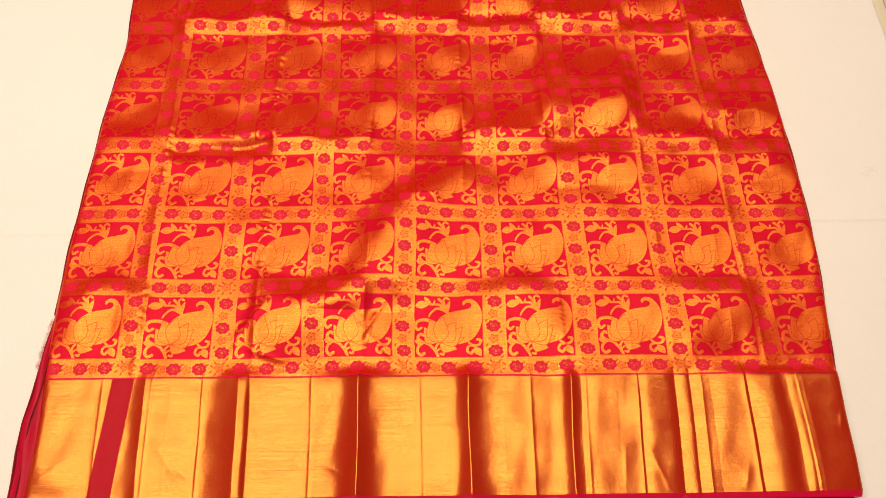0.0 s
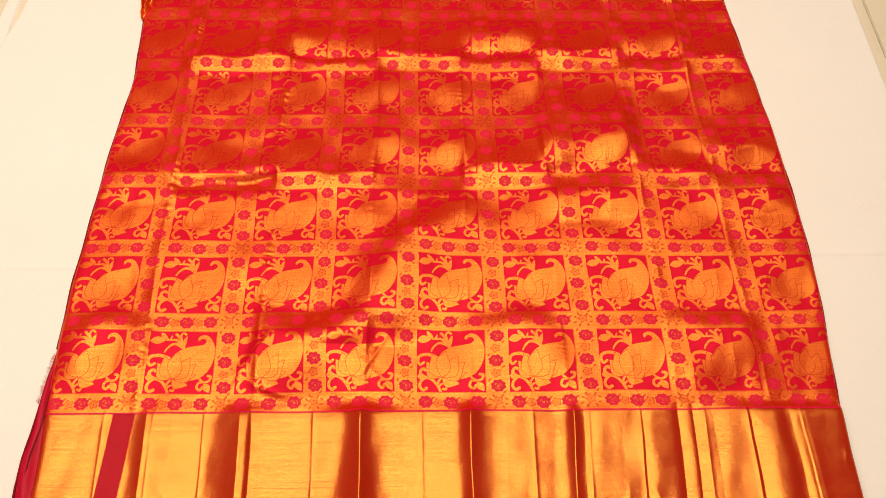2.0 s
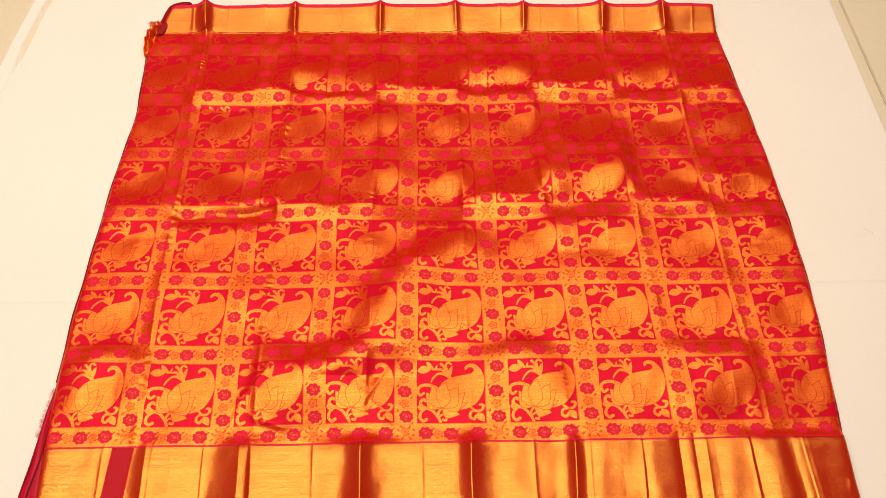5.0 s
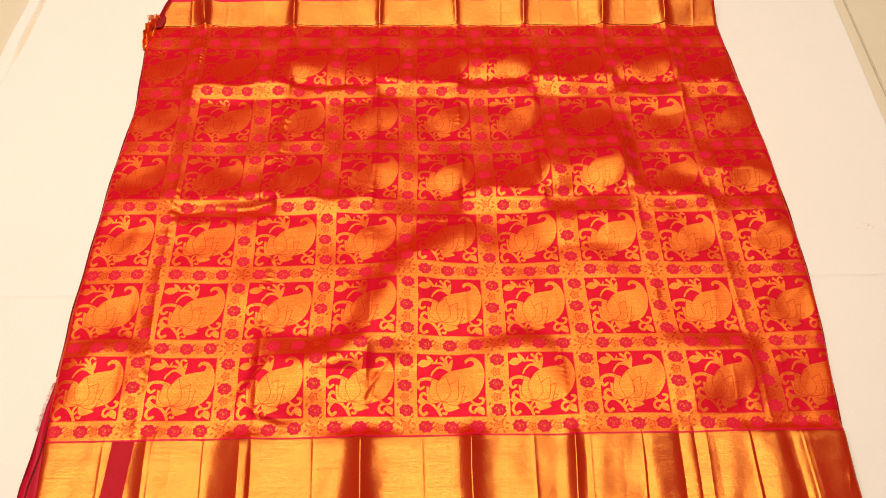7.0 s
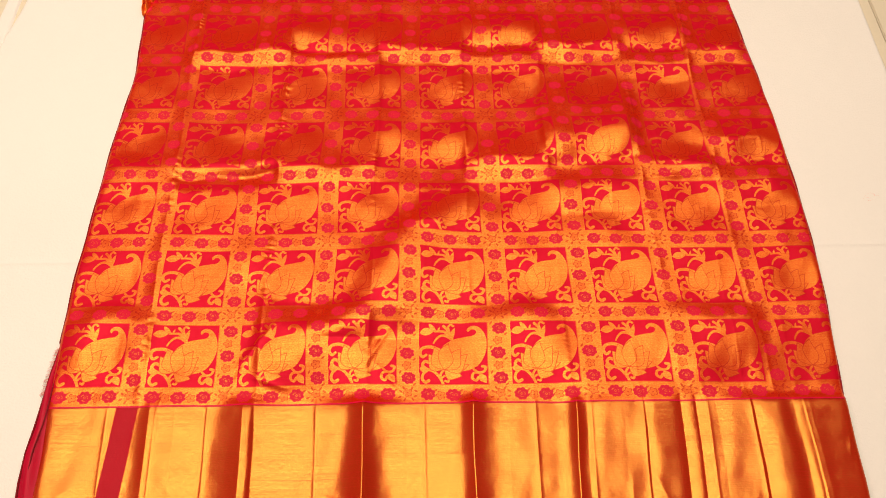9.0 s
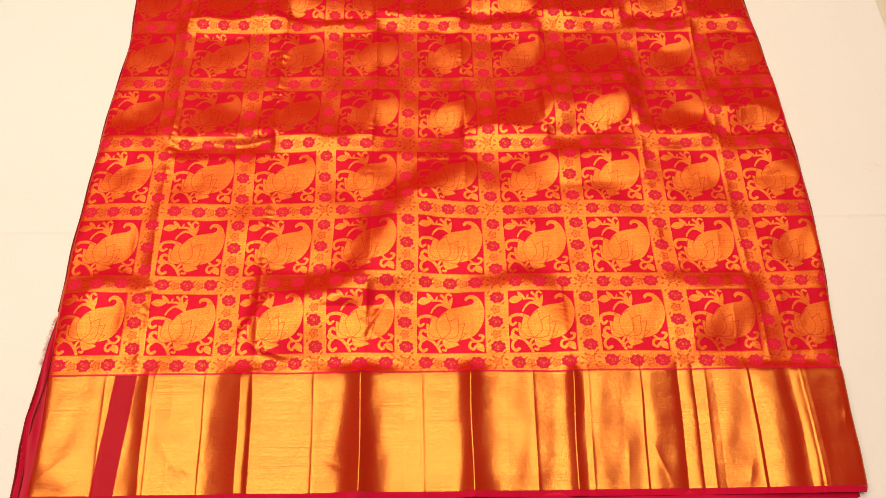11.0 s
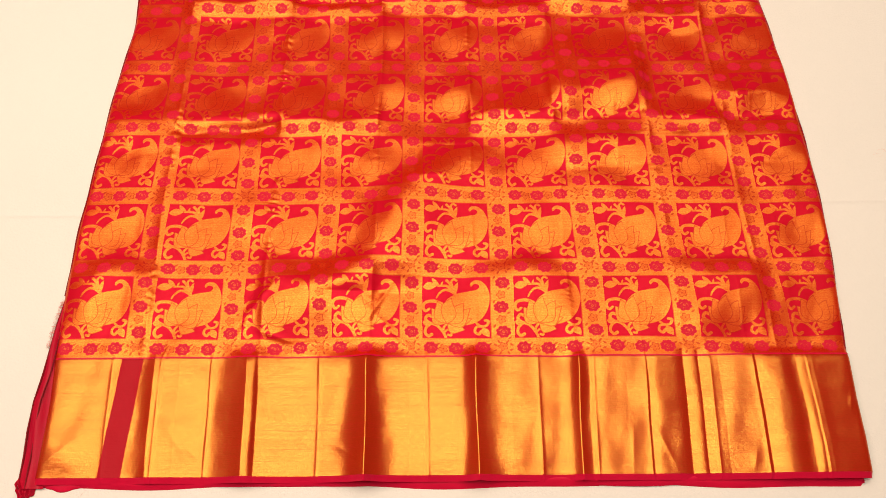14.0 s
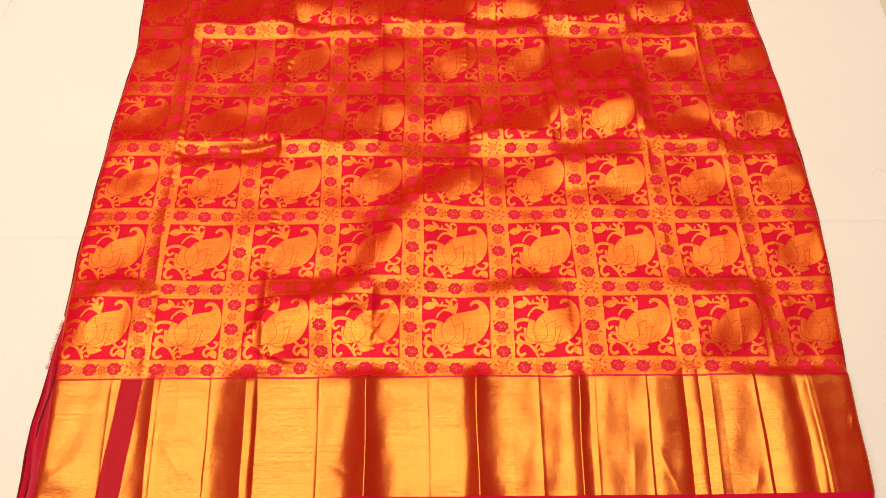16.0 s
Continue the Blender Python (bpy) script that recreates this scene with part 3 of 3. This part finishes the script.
ribbon("selvedge_edge", [(y, x + 0.013) for y, x in OUTER], [(y, x + 0.0155) for y, x in OUTER],
       lambda s, y: -0.0030 + 0.0016 * np.sin(np.pi * s) + 0.0012 * np.sin(60 * y), MAROON, "dark woven edge", 120, 6)


def threads(name, starts, mat, parent, label, radius=0.0003):
    """Loose ends of yarn: each a thin three-sided tube along a bent line."""
    verts, faces = [], []
    for pts in starts:
        q = spline(pts, 4)
        first = len(verts)
        for p in q:
            for k in range(3):
                a = k * 2.094
                verts.append((p[0] + radius * math.cos(a) * 0.7, p[1] + radius * math.cos(a) * 0.7, p[2] + radius * math.sin(a)))
        for i in range(len(q) - 1):
            for k in range(3):
                a, b = first + 3 * i + k, first + 3 * i + (k + 1) % 3
                faces.append((a, b, b + 3, a + 3))
    return link_mesh(name, verts, faces, mat, parent, label)


rnd = random.Random(4)
ends = []
for k in range(150):
    y = rnd.uniform(0.012, 0.092)
    x = float(np.interp(y, [p[0] for p in OUTER], [p[1] for p in OUTER])) + 0.002
    ln = rnd.uniform(0.004, 0.0095)
    dy = rnd.uniform(-0.004, 0.002)
    ends.append([(x, y, -0.006), (x - ln * 0.5, y + dy * 0.3, -0.005 + rnd.uniform(-0.001, 0.002)), (x - ln, y + dy, -0.009 + rnd.uniform(0, 0.003))])
tagged(threads("fringe", ends, FRINGE, sari, "short pale pink frayed yarn ends", 0.00028), kind="stuff")
for pts in ([(-0.500, -0.200, -0.0105), (-0.508, -0.212, -0.0112), (-0.515, -0.219, -0.0112), (-0.521, -0.233, -0.0114)],
            [(-0.603, -0.150, -0.009), (-0.608, -0.141, -0.0112), (-0.610, -0.135, -0.0114)]):
    threads("loose_thread", [pts], FRINGE, sari, "loose pink thread", 0.0003)


def lump(name, cx, cy, rx, ry, h, mat, label, seed, turn=0.0, amp=0.35, z0=-0.0115):
    """A crumpled scrap of cloth: an uneven dome with deep folds."""
    a, r = np.linspace(0, 2 * math.pi, 60)[None, :], np.linspace(0, 1, 26)[:, None]
    edge = 1 + 0.10 * np.sin(3 * a + seed) + 0.07 * np.sin(7 * a + 2 * seed)
    u, v = r * edge * np.cos(a) * rx, r * edge * np.sin(a) * ry
    c, s = math.cos(turn), math.sin(turn)
    z = z0 + h * np.sqrt(np.clip(1 - r ** 2, 0, 1)) * (1 + amp * np.sin(u / rx * 9 + seed + 2 * v / ry) + 0.4 * amp * np.sin(v / ry * 11 + u / rx * 4))
    return sheet_mesh(name, cx + u * c - v * s, cy + u * s + v * c, z, mat, sari, label)


lump("selvedge_end", -0.600, -0.203, 0.009, 0.016, 0.008, SELVEDGE, "bunched crimson silk end", 1.0, 0.25)
lump("selvedge_end", -0.588, -0.206, 0.009, 0.013, 0.007, SELVEDGE, "bunched crimson silk end", 2.3, -0.2)
lump("hem_flap", -0.535, -0.196, 0.036, 0.012, 0.004, SILK, "crimson silk flap under the hem", 0.4, 0.05, 0.06)

# far corner: the cloth turned back over a gold tassel end
tv = np.linspace(0, 1, 60)[:, None]
ta = np.linspace(-0.2, math.pi + 0.2, 24)[None, :]
rad = 0.022 - 0.013 * tv ** 1.2
cxx, cyy, czz = -0.524 - 0.036 * tv, 0.960 - 0.085 * tv, 0.006 - 0.004 * tv
sheet_mesh("turned_corner", cxx + rad * np.cos(ta) * 1.15, cyy + 0.35 * rad * np.cos(ta), czz + 0.5 * rad * np.sin(ta) + 0.0003 * np.sin(14 * tv + 2 * ta), CORNER, sari,
           "dark red silk corner turned back")
lump("tassel_end", -0.574, 0.868, 0.015, 0.040, 0.016, TASSEL, "crumpled gold and red end of the sari", 0.7, -0.1, 0.5, -0.008)
lump("tassel_end", -0.566, 0.900, 0.019, 0.018, 0.016, TASSEL, "crumpled gold and red end of the sari", 2.9, 0.4, 0.5, -0.008)
ends = []
for k in range(60):
    x, y = rnd.uniform(-0.586, -0.552), rnd.uniform(0.905, 0.916)
    ends.append([(x, y, -0.004), (x + rnd.uniform(-0.004, 0.004), y + 0.006, 0.001), (x + rnd.uniform(-0.010, 0.006), y + rnd.uniform(0.006, 0.013), -0.009)])
tagged(threads("tassel_fringe", ends, TASSEL, sari, "gold and red yarn ends", 0.0004), kind="stuff")

# ---- sheets on the floor ----
def laid_sheet(name, left, right, z, seed, label, crease=True, lift=0.0):
    ys = np.unique(np.concatenate([np.linspace(-1.5, 2.4, 190), np.linspace(0.20, 0.32, 90)]))[:, None]
    xs = np.unique(np.concatenate([np.linspace(0, 1, 150), np.linspace(0, 0.02, 14), np.linspace(0.98, 1, 14)]))[None, :]
    Yc = ys + 0 * xs
    Lc = left + 0.164 * (Yc - 0.84) + 0.004 * np.sin(9 * Yc + seed) + 0.002 * np.sin(31 * Yc)
    Rc = right - 0.031 * (Yc - 0.85) + 0.002 * np.sin(7 * Yc + seed)
    Xc = Lc + (Rc - Lc) * xs
    Zc = z + 0.0006 * hills(Xc, Yc, 11, 0.5)
    if crease:
        line = Yc - (0.262 + 0.018 * Xc + 0.003 * np.sin(5 * Xc))
        Zc = Zc + 0.0017 * cusp(line, 0.0022, 0.006)
        for cx, cy, ang, a, reach in ((0.80, 0.795, 22, 0.0022, 0.035), (0.86, 0.745, 20, 0.0014, 0.04), (-0.70, 0.852, 10, 0.002, 0.03), (0.80, 0.45, 5, 0.0008, 0.05),
                                      (-0.72, 0.45, 60, 0.0012, 0.10), (-0.78, 0.62, 55, 0.0012, 0.12), (0.84, -0.08, 80, 0.001, 0.1)):
            ca, sa = math.cos(radians(ang)), math.sin(radians(ang))
            s, d = (Xc - cx) * ca + (Yc - cy) * sa, -(Xc - cx) * sa + (Yc - cy) * ca
            Zc = Zc + 1.5 * a * np.exp(-(s / reach) ** 2) * bell(d, 0.007, 0.011)
    gap = np.minimum(Xc - Lc, Rc - Xc)
    Zc = Zc + lift * np.clip(np.sin(11 * Yc + 1.3) + 0.3, 0, 1) * np.exp(-(Xc - Lc) / 0.012) - 0.0055 * np.exp(-gap / 0.002)
    return tagged(sheet_mesh(name, Xc, Yc, Zc, COTTON), label, "sheet")


laid_sheet("cotton_sheet", -0.852, 0.9605, -0.012, 1.0, "flat white cotton sheet with a pressed crease", True, 0.004)
# a loose strip of the same cotton along the sheet's edge, not quite touching it
ys = np.linspace(-1.4, 2.3, 260)[:, None]
ss = np.linspace(0, 1, 14)[None, :]
Ys = ys + 0 * ss
inner_edge = -0.852 + 0.164 * (Ys - 0.84) + 0.004 * np.sin(9 * Ys + 1) - 0.0012 - 0.0095 * np.clip(np.sin(13 * Ys + 2.0) + 0.25, 0, 1)
outer_edge = -0.886 + 0.085 * (Ys - 0.84) + 0.003 * np.sin(8 * Ys) + 0.0015 * np.sin(27 * Ys)
Zs = -0.0125 + 0.001 * np.sin(6 * Ys) * ss - 0.005 * np.exp(-(1 - ss) / 0.05) - 0.005 * np.exp(-ss / 0.05)
tagged(sheet_mesh("cotton_strip", outer_edge + (inner_edge - outer_edge) * ss, Ys, Zs, COTTON), "narrow white cotton strip along the edge of the sheet", "sheet")


def floor_mat(name, lo, hi, slant_lo, slant_hi):
    """A thin woven mat with softened edges."""
    bm = bmesh.new()
    bmesh.ops.create_cube(bm, size=1)
    for v in bm.verts:
        y = -2.15 + 5.3 * (v.co.y + 0.5)
        a, b = lo - slant_lo * (y - 0.84), hi - slant_hi * (y - 0.84)
        v.co = Vector((a + (b - a) * (v.co.x + 0.5), y, FLOOR_Z - 0.006 + 0.006 * (v.co.z + 0.5)))
    bmesh.ops.bevel(bm, geom=[e for e in bm.edges if all(v.co.z > FLOOR_Z - 0.003 for v in e.verts)], offset=0.002, segments=2, affect="EDGES")
    return tagged(part(name, bm, MAT, smooth=False), "plain beige floor mat under the white sheets", "mat", "floor mats")


floor_mat("floor_mat", -2.3, 0.9865, 0.0, 0.028)
floor_mat("floor_mat", 0.9885, 2.55, 0.028, 0.0)

# bits of lint and thread on the sheet
lint = []
for cx, cy in ((0.842, 0.375), (0.85, 0.37)):
    lint.append([(cx + 0.008 * math.cos(a) * (1 + 0.3 * a), cy + 0.006 * math.sin(1.3 * a), -0.0108) for a in np.linspace(0, 4.5, 7)])
tagged(threads("lint_thread", lint, FRINGE, None, "", 0.00014), "curled loose pale thread on the sheet", "thread")
